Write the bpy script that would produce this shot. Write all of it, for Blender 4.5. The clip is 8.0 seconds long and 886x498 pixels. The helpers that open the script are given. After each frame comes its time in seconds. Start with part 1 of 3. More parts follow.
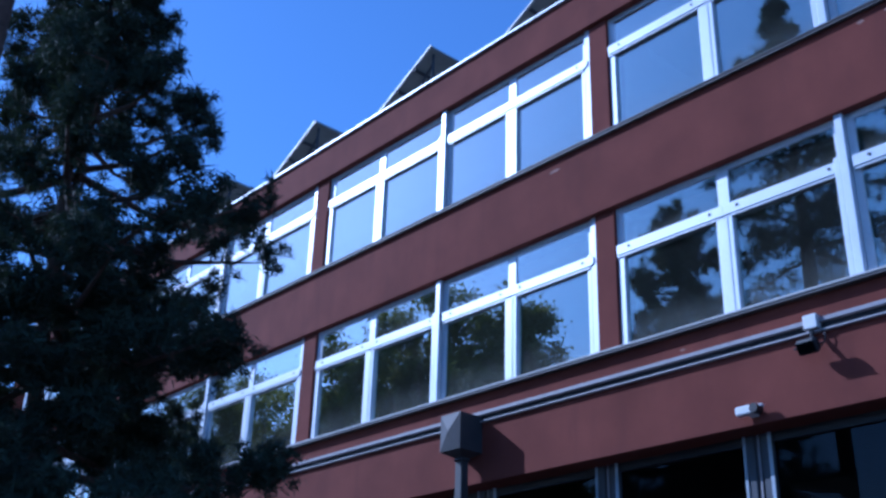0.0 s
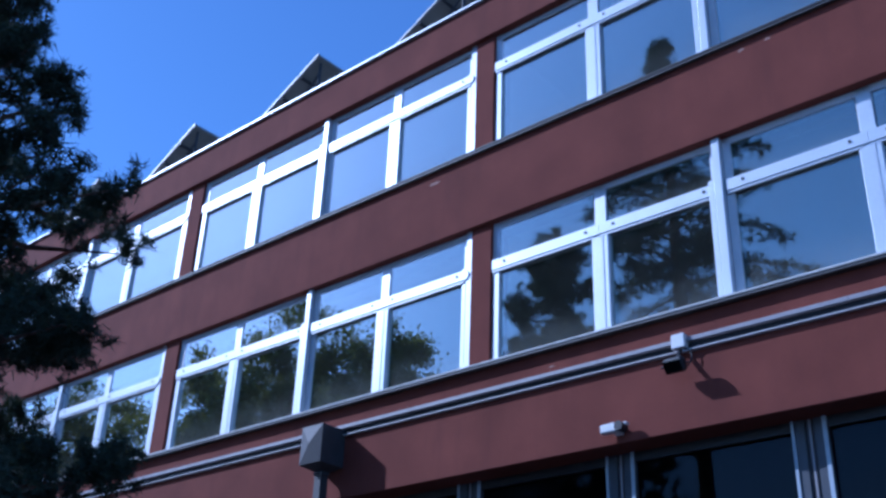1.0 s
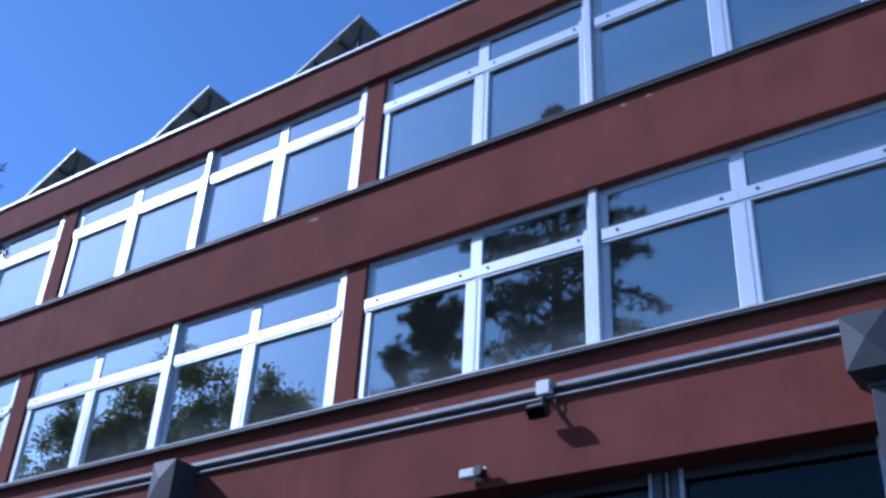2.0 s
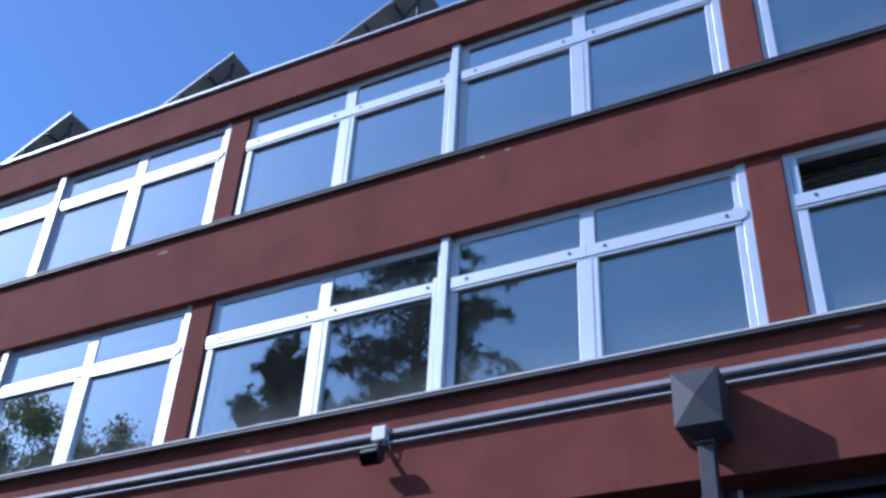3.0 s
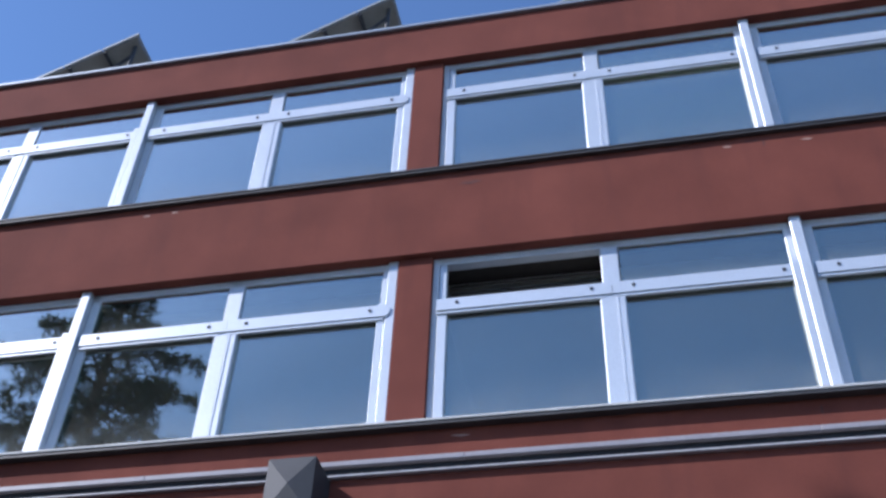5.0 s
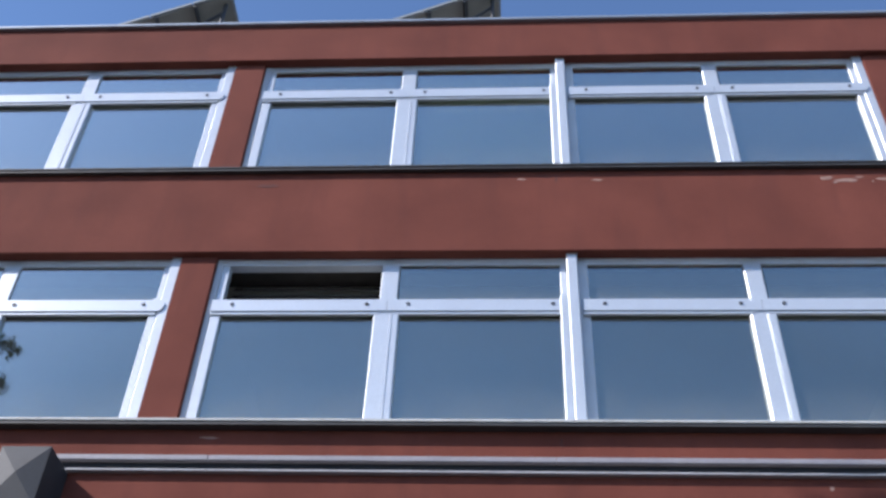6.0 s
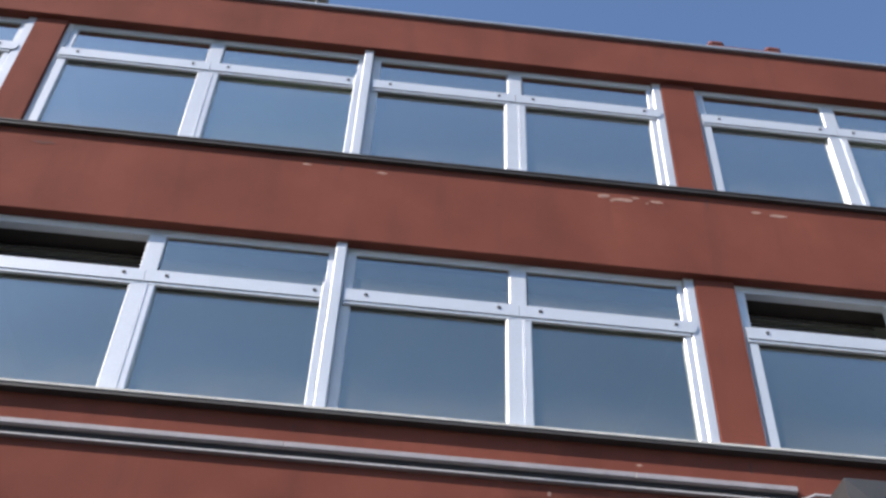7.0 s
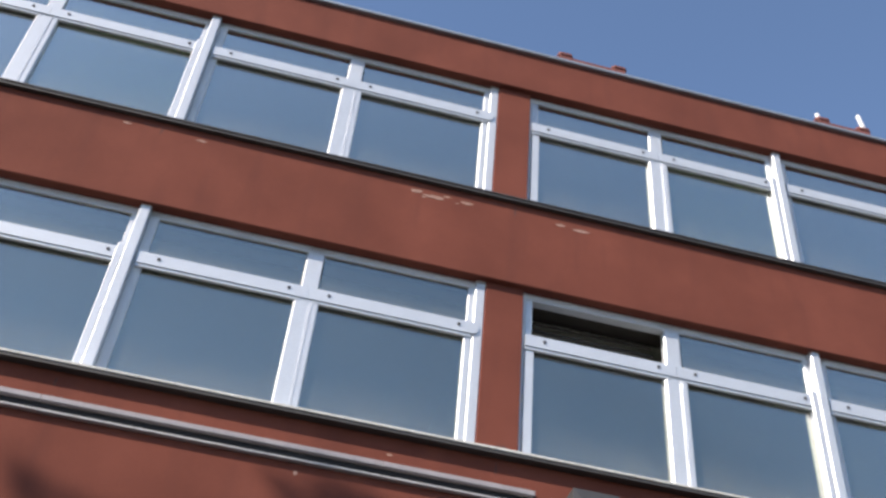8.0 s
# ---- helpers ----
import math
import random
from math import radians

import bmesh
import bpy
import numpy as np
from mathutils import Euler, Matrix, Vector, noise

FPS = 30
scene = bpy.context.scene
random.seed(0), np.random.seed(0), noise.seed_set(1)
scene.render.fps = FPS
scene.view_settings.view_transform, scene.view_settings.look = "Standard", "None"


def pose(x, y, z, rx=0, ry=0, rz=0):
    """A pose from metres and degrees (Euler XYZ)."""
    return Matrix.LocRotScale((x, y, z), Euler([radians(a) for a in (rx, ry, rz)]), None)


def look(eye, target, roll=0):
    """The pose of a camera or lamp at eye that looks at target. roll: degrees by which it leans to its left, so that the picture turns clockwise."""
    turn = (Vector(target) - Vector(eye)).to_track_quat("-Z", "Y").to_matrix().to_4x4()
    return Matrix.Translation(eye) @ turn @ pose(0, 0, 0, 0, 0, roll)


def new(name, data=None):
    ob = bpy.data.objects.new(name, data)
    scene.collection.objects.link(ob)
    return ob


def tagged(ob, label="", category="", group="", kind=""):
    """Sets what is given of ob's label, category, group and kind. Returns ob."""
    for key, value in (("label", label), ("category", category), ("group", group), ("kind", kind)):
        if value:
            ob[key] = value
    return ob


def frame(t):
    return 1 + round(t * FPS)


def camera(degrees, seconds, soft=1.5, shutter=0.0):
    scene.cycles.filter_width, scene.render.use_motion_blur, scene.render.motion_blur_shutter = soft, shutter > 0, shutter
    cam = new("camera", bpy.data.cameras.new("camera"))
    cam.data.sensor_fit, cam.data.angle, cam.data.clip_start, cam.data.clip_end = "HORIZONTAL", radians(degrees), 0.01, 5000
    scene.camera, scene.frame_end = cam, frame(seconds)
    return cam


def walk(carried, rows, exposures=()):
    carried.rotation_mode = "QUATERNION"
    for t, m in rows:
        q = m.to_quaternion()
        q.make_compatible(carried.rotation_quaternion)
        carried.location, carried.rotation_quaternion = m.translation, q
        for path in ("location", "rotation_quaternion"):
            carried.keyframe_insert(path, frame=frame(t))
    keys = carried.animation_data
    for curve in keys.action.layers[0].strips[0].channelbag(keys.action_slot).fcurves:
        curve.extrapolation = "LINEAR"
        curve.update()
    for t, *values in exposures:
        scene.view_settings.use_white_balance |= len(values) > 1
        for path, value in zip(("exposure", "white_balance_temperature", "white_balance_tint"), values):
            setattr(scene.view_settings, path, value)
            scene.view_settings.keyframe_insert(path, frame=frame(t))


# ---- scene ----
cam = camera(45.4, 8.0, soft=2.8)
# seconds, eye, point looked at, roll in degrees
PATH = [
    (0, (0.978, -10.522, 1.968), (-0.39, -9.334, 2.814), 1.9),
    (0.5, (0.828, -10.155, 1.818), (-0.46, -8.907, 2.704), 3.5),
    (1, (0.721, -10.057, 1.773), (-0.472, -8.739, 2.69), 2.3),
    (1.5, (0.681, -9.803, 1.672), (-0.423, -8.449, 2.646), 2.7),
    (3, (0.84, -9.022, 1.428), (0.06, -7.593, 2.589), 3.3),
    (3.5, (0.984, -8.754, 1.398), (0.314, -7.311, 2.611), 3.1),
    (4, (1.184, -8.448, 1.379), (0.621, -6.992, 2.629), 3.1),
    (4.5, (1.474, -8.192, 1.43), (1.026, -6.752, 2.744), 2.9),
    (6, (2.895, -7.956, 1.47), (2.773, -6.506, 2.842), 3.0),
    (6.5, (3.5, -7.845, 1.507), (3.482, -6.409, 2.898), 3.1),
    (7, (4.031, -7.837, 1.441), (4.129, -6.397, 2.825), 2.9),
    (7.5, (4.594, -8.055, 1.484), (4.767, -6.614, 2.86), 4.6),
    (8, (5.237, -8.416, 1.468), (5.484, -6.957, 2.813), 6.1),
]
walk(cam, [(t, look(*row)) for t, *row in PATH],
     exposures=[(0.0, -0.14, 4200, 19), (1.5, -0.14, 4430, 19), (3.0, 0.2, 4860, 18), (4.5, 0.34, 5320, 17), (6.0, 0.44, 5880, 15), (8.0, 0.58, 6850, 14)])

# ---- world and sun ----
TO_SUN = Vector((-0.85, -0.44, 0.66)).normalized()
world = bpy.data.worlds.new("sky")
scene.world = world
world.use_nodes = True
wn = world.node_tree.nodes
sky = wn.new("ShaderNodeTexSky")
sky.sky_type = "NISHITA"
sky.sun_disc = False
sky.sun_elevation = math.asin(TO_SUN.z)
sky.sun_rotation = math.atan2(TO_SUN.x, TO_SUN.y)
sky.altitude = 300
sky.air_density, sky.dust_density, sky.ozone_density = 1.1, 0.35, 3.6
wn["Background"].inputs["Strength"].default_value = 0.145
world.node_tree.links.new(sky.outputs[0], wn["Background"].inputs["Color"])
lamp = bpy.data.lights.new("sun", "SUN")
lamp.energy, lamp.angle, lamp.color = 5.0, radians(0.53), (1.0, 0.93, 0.84)
sun = new("sun", lamp)
sun.matrix_world = look(TO_SUN * 60, (0, 0, 0))


# ---- materials ----
def material(name, color, rough=0.6, metal=0.0, vary=0.15, scale=8.0, fine=60.0, bump=0.0, island=0.0, spec=0.5, tint=None):
    """Noise at two scales over one base colour, with a little relief."""
    m = bpy.data.materials.new(name)
    m.use_nodes = True
    t = m.node_tree
    b = t.nodes["Principled BSDF"]
    co = t.nodes.new("ShaderNodeTexCoord")
    big, small = t.nodes.new("ShaderNodeTexNoise"), t.nodes.new("ShaderNodeTexNoise")
    for n, s, d in ((big, scale, 4.0), (small, fine, 3.0)):
        n.inputs["Scale"].default_value, n.inputs["Detail"].default_value = s, d
        t.links.new(co.outputs["Object"], n.inputs["Vector"])
    add = t.nodes.new("ShaderNodeMath")
    add.operation = "ADD"
    t.links.new(big.outputs["Fac"], add.inputs[0])
    t.links.new(small.outputs["Fac"], add.inputs[1])
    last = add.outputs[0]
    if island:
        geo = t.nodes.new("ShaderNodeNewGeometry")
        mul = t.nodes.new("ShaderNodeMath")
        mul.operation, mul.inputs[1].default_value = "MULTIPLY_ADD", island
        t.links.new(geo.outputs["Random Per Island"], mul.inputs[0])
        t.links.new(last, mul.inputs[2])
        last = mul.outputs[0]
    ramp = t.nodes.new("ShaderNodeMapRange")
    ramp.inputs["From Min"].default_value, ramp.inputs["From Max"].default_value = 0.65, 1.35 + island
    t.links.new(last, ramp.inputs["Value"])
    mix = t.nodes.new("ShaderNodeMix")
    mix.data_type = "RGBA"
    lo = [c * (1 - vary) for c in color]
    hi = [min(1.0, c * (1 + vary)) for c in (tint or color)]
    mix.inputs["A"].default_value, mix.inputs["B"].default_value = (*lo, 1), (*hi, 1)
    t.links.new(ramp.outputs[0], mix.inputs["Factor"])
    t.links.new(mix.outputs["Result"], b.inputs["Base Color"])
    b.inputs["Roughness"].default_value, b.inputs["Metallic"].default_value = rough, metal
    b.inputs["Specular IOR Level"].default_value = spec
    if bump:
        bm_ = t.nodes.new("ShaderNodeBump")
        bm_.inputs["Strength"].default_value, bm_.inputs["Distance"].default_value = bump, 0.01
        t.links.new(small.outputs["Fac"], bm_.inputs["Height"])
        t.links.new(bm_.outputs[0], b.inputs["Normal"])
    return m


def render_material():
    """Brick-red render: fine grain, broad weathering, pale scuffs and rain streaks."""
    m = material("red_render", (0.150, 0.045, 0.031), rough=0.92, vary=0.20, scale=1.3, fine=140, bump=0.35, spec=0.2, tint=(0.172, 0.053, 0.036))
    t = m.node_tree
    b = t.nodes["Principled BSDF"]
    base = b.inputs["Base Color"].links[0].from_socket
    co = t.nodes.new("ShaderNodeTexCoord")
    stretch = t.nodes.new("ShaderNodeMapping")
    stretch.inputs["Scale"].default_value = (2.6, 2.6, 0.45)
    t.links.new(co.outputs["Object"], stretch.inputs["Vector"])
    streak = t.nodes.new("ShaderNodeTexNoise")
    streak.inputs["Scale"].default_value, streak.inputs["Detail"].default_value = 1.6, 6
    t.links.new(stretch.outputs[0], streak.inputs["Vector"])
    fac = t.nodes.new("ShaderNodeMapRange")
    fac.inputs["From Min"].default_value, fac.inputs["From Max"].default_value, fac.inputs["To Max"].default_value = 0.52, 0.8, 0.55
    t.links.new(streak.outputs["Fac"], fac.inputs["Value"])
    mix = t.nodes.new("ShaderNodeMix")
    mix.data_type = "RGBA"
    mix.inputs["B"].default_value = (0.112, 0.037, 0.028, 1)
    t.links.new(fac.outputs[0], mix.inputs["Factor"])
    t.links.new(base, mix.inputs["A"])
    t.links.new(mix.outputs["Result"], b.inputs["Base Color"])
    return m


def glass_material(name, gloss, edge=0.6, tint=(1, 1, 1), clear=(0.80, 0.86, 0.80), haze=0.21):
    """Coated window glass: part mirror, part see-through, with slight waves and a painted pale haze, denser low down.
    """
    m = bpy.data.materials.new(name)
    m.use_nodes = True
    t = m.node_tree
    t.nodes.remove(t.nodes["Principled BSDF"])
    g, tr, mx = t.nodes.new("ShaderNodeBsdfGlossy"), t.nodes.new("ShaderNodeBsdfTransparent"), t.nodes.new("ShaderNodeMixShader")
    g.inputs["Roughness"].default_value = 0.006
    g.inputs["Color"].default_value, tr.inputs["Color"].default_value = (*tint, 1), (*clear, 1)
    lw = t.nodes.new("ShaderNodeLayerWeight")
    lw.inputs["Blend"].default_value = 0.5
    mr = t.nodes.new("ShaderNodeMapRange")
    mr.inputs["From Min"].default_value, mr.inputs["From Max"].default_value = 0.24, 0.46
    mr.inputs["To Min"].default_value, mr.inputs["To Max"].default_value = gloss, min(1.0, gloss + edge)
    t.links.new(lw.outputs["Facing"], mr.inputs["Value"])
    t.links.new(mr.outputs[0], mx.inputs[0])
    co = t.nodes.new("ShaderNodeTexCoord")
    n = t.nodes.new("ShaderNodeTexNoise")
    n.inputs["Scale"].default_value, n.inputs["Detail"].default_value = 0.9, 1.0
    t.links.new(co.outputs["Object"], n.inputs["Vector"])
    bp = t.nodes.new("ShaderNodeBump")
    bp.inputs["Strength"].default_value, bp.inputs["Distance"].default_value = 0.07, 0.01
    t.links.new(n.outputs["Fac"], bp.inputs["Height"])
    t.links.new(bp.outputs[0], g.inputs["Normal"])
    t.links.new(tr.outputs[0], mx.inputs[1])
    t.links.new(g.outputs[0], mx.inputs[2])
    # Haze is painted in as a pale diffuse layer, strongest at the pane's foot.
    haze_bsdf, top = t.nodes.new("ShaderNodeBsdfDiffuse"), t.nodes.new("ShaderNodeMixShader")
    haze_bsdf.inputs["Color"].default_value = (0.5, 0.5, 0.46, 1)
    axis = t.nodes.new("ShaderNodeSeparateXYZ")
    t.links.new(co.outputs["Generated"], axis.inputs[0])
    low = t.nodes.new("ShaderNodeMapRange")
    low.interpolation_type = "SMOOTHERSTEP"
    low.inputs["From Min"].default_value, low.inputs["From Max"].default_value = 0.0, 0.5
    low.inputs["To Min"].default_value, low.inputs["To Max"].default_value = haze, haze * 0.20
    t.links.new(axis.outputs["Z"], low.inputs["Value"])
    film = t.nodes.new("ShaderNodeTexNoise")
    film.inputs["Scale"].default_value, film.inputs["Detail"].default_value = 2.2, 5.0
    t.links.new(co.outputs["Object"], film.inputs["Vector"])
    much = t.nodes.new("ShaderNodeMath")
    much.operation = "MULTIPLY"
    t.links.new(low.outputs[0], much.inputs[0])
    t.links.new(film.outputs["Fac"], much.inputs[1])
    t.links.new(much.outputs[0], top.inputs[0])
    t.links.new(mx.outputs[0], top.inputs[1])
    t.links.new(haze_bsdf.outputs[0], top.inputs[2])
    t.links.new(top.outputs[0], t.nodes["Material Output"].inputs["Surface"])
    return m


RED = render_material()
WHITE = material("white_aluminium", (0.60, 0.63, 0.66), rough=0.42, metal=0.35, vary=0.06, scale=3, fine=40, spec=0.9)
FIXED = material("pale_fixed_frame", (0.56, 0.59, 0.63), rough=0.4, vary=0.08, scale=4)
BOLT = material("dark_bolt", (0.05, 0.05, 0.055), rough=0.5, vary=0.2)
DARK_SILL = material("dark_sill_metal", (0.045, 0.042, 0.04), rough=0.6, vary=0.3, scale=5)
PALE_SILL = material("pale_sill_stone", (0.50, 0.49, 0.46), rough=0.7, vary=0.25, scale=6)
ZINC = material("zinc_coping", (0.42, 0.44, 0.46), rough=0.5, metal=0.7, vary=0.15, scale=4)
CONDUIT = material("painted_conduit", (0.30, 0.28, 0.29), rough=0.5, vary=0.15, scale=5)
PALE_DUCT = material("pale_duct", (0.42, 0.40, 0.40), rough=0.45, vary=0.15, scale=5)
CONDUIT_GAP = material("duct_gap_shade", (0.012, 0.012, 0.014), rough=0.7, vary=0.2)
SLATE = material("grey_painted_steel", (0.042, 0.042, 0.044), rough=0.65, vary=0.2, scale=6, bump=0.1)
BLACK = material("black_plastic", (0.02, 0.02, 0.022), rough=0.45, vary=0.2)
CREAM = material("white_plastic", (0.72, 0.72, 0.70), rough=0.45, vary=0.06)
PLASTER = material("room_plaster", (0.62, 0.62, 0.56), rough=0.9, vary=0.08, scale=2)
ROOMFLOOR = material("room_floor", (0.22, 0.18, 0.14), rough=0.6, vary=0.15)
BLIND = material("room_blind", (0.50, 0.54, 0.38), rough=0.85, vary=0.08, scale=4)
DARK_BROWN = material("dark_brown_board", (0.05, 0.042, 0.035), rough=0.9, vary=0.2)
PANEL_BACK = material("collector_back", (0.24, 0.22, 0.18), rough=0.7, vary=0.2, scale=4)
PANEL_EDGE = material("collector_frame", (0.30, 0.31, 0.30), rough=0.5, metal=0.2, vary=0.08)
PANEL_FACE = material("collector_face", (0.02, 0.025, 0.05), rough=0.12, vary=0.1)
TERRACOTTA = material("terracotta", (0.17, 0.055, 0.045), rough=0.85, vary=0.25, scale=10, bump=0.3)
ROOF = material("roof_felt", (0.12, 0.12, 0.12), rough=0.95, vary=0.2, bump=0.3)
ASPHALT = material("asphalt", (0.055, 0.055, 0.057), rough=0.95, vary=0.25, scale=0.6, fine=80, bump=0.4)
BARK = material("pine_bark", (0.10, 0.065, 0.045), rough=0.95, vary=0.4, scale=6, fine=30, bump=0.8)
NEEDLE = material("pine_needles", (0.042, 0.060, 0.042), rough=0.75, vary=0.3, scale=1.5, fine=9, island=0.4, spec=0.2)
LEAF = material("broad_leaves", (0.075, 0.105, 0.030), rough=0.7, vary=0.35, scale=0.9, fine=6, island=0.4, spec=0.25)
PALE_FRAME = material("pale_blue_frame", (0.42, 0.47, 0.52), rough=0.4, vary=0.08)
GFFRAME = material("grey_blue_frame", (0.06, 0.065, 0.075), rough=0.45, vary=0.08)
GLASS = glass_material("window_glass", 0.29, edge=0.42, tint=(1.0, 0.98, 0.90), clear=(0.66, 0.73, 0.64), haze=0.21)
GLASS_DARK = glass_material("ground_floor_glass", 0.015, edge=0.05, clear=(0.25, 0.28, 0.28), haze=0.022)


def let_through(m, color, share):
    """Lets part of the light through thin leaves."""
    t = m.node_tree
    out = t.nodes["Material Output"]
    tl, mx = t.nodes.new("ShaderNodeBsdfTranslucent"), t.nodes.new("ShaderNodeMixShader")
    tl.inputs["Color"].default_value = (*color, 1)
    mx.inputs[0].default_value = share
    t.links.new(t.nodes["Principled BSDF"].outputs[0], mx.inputs[1])
    t.links.new(tl.outputs[0], mx.inputs[2])
    t.links.new(mx.outputs[0], out.inputs["Surface"])


let_through(LEAF, (0.16, 0.17, 0.03), 0.45)
let_through(NEEDLE, (0.04, 0.055, 0.02), 0.15)


# ---- mesh helpers ----
def box(bm, x0, x1, y0, y1, z0, z1, bevel=0.0):
    r = bmesh.ops.create_cube(bm, size=1.0, matrix=Matrix.Translation(((x0 + x1) / 2, (y0 + y1) / 2, (z0 + z1) / 2)) @ Matrix.Diagonal((x1 - x0, y1 - y0, z1 - z0, 1)))
    if bevel:
        edges = list({e for v in r["verts"] for e in v.link_edges})
        bmesh.ops.bevel(bm, geom=edges, offset=bevel, segments=1, affect="EDGES")
    return bm


def tube(bm, a, b, r0, r1, seg=10):
    """A tapered rod from a to b."""
    a, b = Vector(a), Vector(b)
    d = b - a
    m = Matrix.Translation((a + b) / 2) @ d.to_track_quat("Z", "Y").to_matrix().to_4x4()
    bmesh.ops.create_cone(bm, cap_ends=True, segments=seg, radius1=r0, radius2=r1, depth=d.length, matrix=m)
    return bm


def part(name, bm, mat, parent=None, label=""):
    me = bpy.data.meshes.new(name)
    bm.to_mesh(me)
    bm.free()
    me.materials.append(mat)
    ob = new(name, me)
    if parent:
        ob.parent = parent
    if label:
        ob["label"] = label
    return ob


def block(name, mat, parent, *dims, bevel=0.0, label=""):
    return part(name, box(bmesh.new(), *dims, bevel=bevel), mat, parent, label)


def group_at(name, x, y, z):
    ob = new(name)
    ob.location = (x, y, z)
    return ob


# ---- levels and columns of the facade ----
BASE = 6.7                      # lower sill's front edge above the ground
BAND, PIER = -0.12, -0.05   # front faces of spandrels and piers
LINTEL = BASE - 1.345
LOW = dict(sill=BASE + 0.040, head=BASE + 2.13, transom=BASE + 1.50, over=BASE + 2.16)
HIGH = dict(sill=BASE + 3.395, head=BASE + 5.41, transom=BASE + 4.835, over=BASE + 5.435)
TOP = BASE + 6.205
# per bay: pier's right edge, lit left edge, first mullion, middle jamb, second mullion, right end
BAYS = [
    (-29.45, -29.3, -27.7, -26.1, -24.3, -22.4),
    (-22.0, -21.9, -20.25, -18.65, -16.85, -15.0),
    (-14.6, -14.5, -12.95, -11.31, -9.51, -7.80),
    (-7.45, -7.38, -5.705, -4.19, -2.276, -0.48),
    (-0.11, 0.0, 1.705, 3.375, 5.338, 7.16),
    (7.575, 7.66, 9.27, 10.77, 12.72, 14.50),
    (14.90, 15.00, 16.70, 18.30, 20.25, 22.00),
]
X0, X1 = -29.9, 22.45

# ---- structure ----
ground = block("ground", ASPHALT, None, -1500, 1500, -1500, 1500, -0.5, 0.0)
tagged(ground, "grey asphalt yard in front of the building", "ground", kind="structure")


def wall(name, label, z0, z1, y0=BAND, y1=0.35, mat=RED, x0=X0, x1=X1, category="wall"):
    ob = block(name, mat, None, x0, x1, y0, y1, z0, z1, bevel=0.008)
    return tagged(ob, label, category, kind="structure")


wall("wall_spandrel_low", "brick-red rendered spandrel band above the ground floor", LINTEL, LOW["sill"] - 0.03)
wall("wall_spandrel_high", "brick-red rendered spandrel band between two window rows", LOW["over"], HIGH["sill"] - 0.03)
wall("wall_parapet", "brick-red rendered parapet band under the roof edge", HIGH["over"], TOP - 0.055)
coping = block("trim_coping", ZINC, None, X0 - 0.05, X1 + 0.05, BAND - 0.05, 0.40, TOP - 0.055, TOP, bevel=0.01)
tagged(coping, "thin pale metal coping along the roof edge", "trim", kind="structure")
wall("wall_plinth", "brick-red rendered wall at the foot of the building", 0.0, 2.4, y0=0.05, y1=0.33)
DEEP = 9.0
for nm, xa, xb in (("wall_end_west", X0 - 0.3, X0), ("wall_end_east", X1, X1 + 0.3)):
    tagged(block(nm, RED, None, xa, xb, BAND, DEEP, 0, TOP - 0.07), "brick-red rendered end wall of the building", "wall", kind="structure")
tagged(block("wall_back", PLASTER, None, X0, X1, DEEP - 0.3, DEEP, 0, TOP - 0.07), "plain plastered rear wall of the rooms", "wall", kind="structure")
tagged(block("roof", ROOF, None, X0, X1, 0.40, DEEP, TOP - 0.55, TOP - 0.30), "flat roof covered in dark felt", "roof", kind="structure")
for nm, z in (("floor_ground", 1.9), ("floor_middle", LOW["sill"] - 0.85), ("floor_upper", HIGH["sill"] - 0.85)):
    tagged(block(nm, ROOMFLOOR, None, X0, X1, 0.35, DEEP - 0.3, z - 0.12, z), "brown floor of the rooms behind the windows", "floor", kind="structure")
for nm, z in (("ceiling_ground", LOW["sill"] - 0.98), ("ceiling_middle", HIGH["sill"] - 0.98), ("ceiling_upper", TOP - 0.56)):
    tagged(block(nm, PLASTER, None, X0, X1, 0.35, DEEP - 0.3, z - 0.12, z), "pale plastered ceiling of the rooms", "ceiling", kind="structure")
for i, b in enumerate(BAYS[1:], 1):
    left = BAYS[i - 1][5]
    for row, nm in ((LOW, "low"), (HIGH, "high")):
        ob = block("pier", RED, None, left, b[0], PIER, 0.34, row["sill"] - 0.04, row["over"] + 0.002, bevel=0.006)
        tagged(ob, "narrow brick-red rendered pier between two windows", "pier", "piers", "structure")
    tagged(block("wall_partition", PLASTER, None, left + 0.1, b[0] - 0.1, 0.36, DEEP - 0.3, 1.9, TOP - 0.7), "plain plastered partition between two rooms", "wall", kind="structure")


def paint_chips(parent_wall, spots, seed, face=BAND):
    """Pale flakes and dark runs in the render, each a thin irregular patch on the wall's face."""
    rng = np.random.default_rng(seed)
    for x, z, w, h, mat in spots:
        bm = bmesh.new()
        n = 11
        ring = [(x + w * math.cos(6.283 * k / n) * rng.uniform(0.55, 1.1), z + h * math.sin(6.283 * k / n) * rng.uniform(0.5, 1.1)) for k in range(n)]
        f = bm.faces.new([bm.verts.new((u, face - 0.003, v)) for u, v in ring])
        e = bmesh.ops.extrude_face_region(bm, geom=[f])
        bmesh.ops.translate(bm, vec=(0, 0.006, 0), verts=[v for v in e["geom"] if isinstance(v, bmesh.types.BMVert)])
        bmesh.ops.recalc_face_normals(bm, faces=bm.faces)
        part("paint_flake", bm, mat, parent_wall)


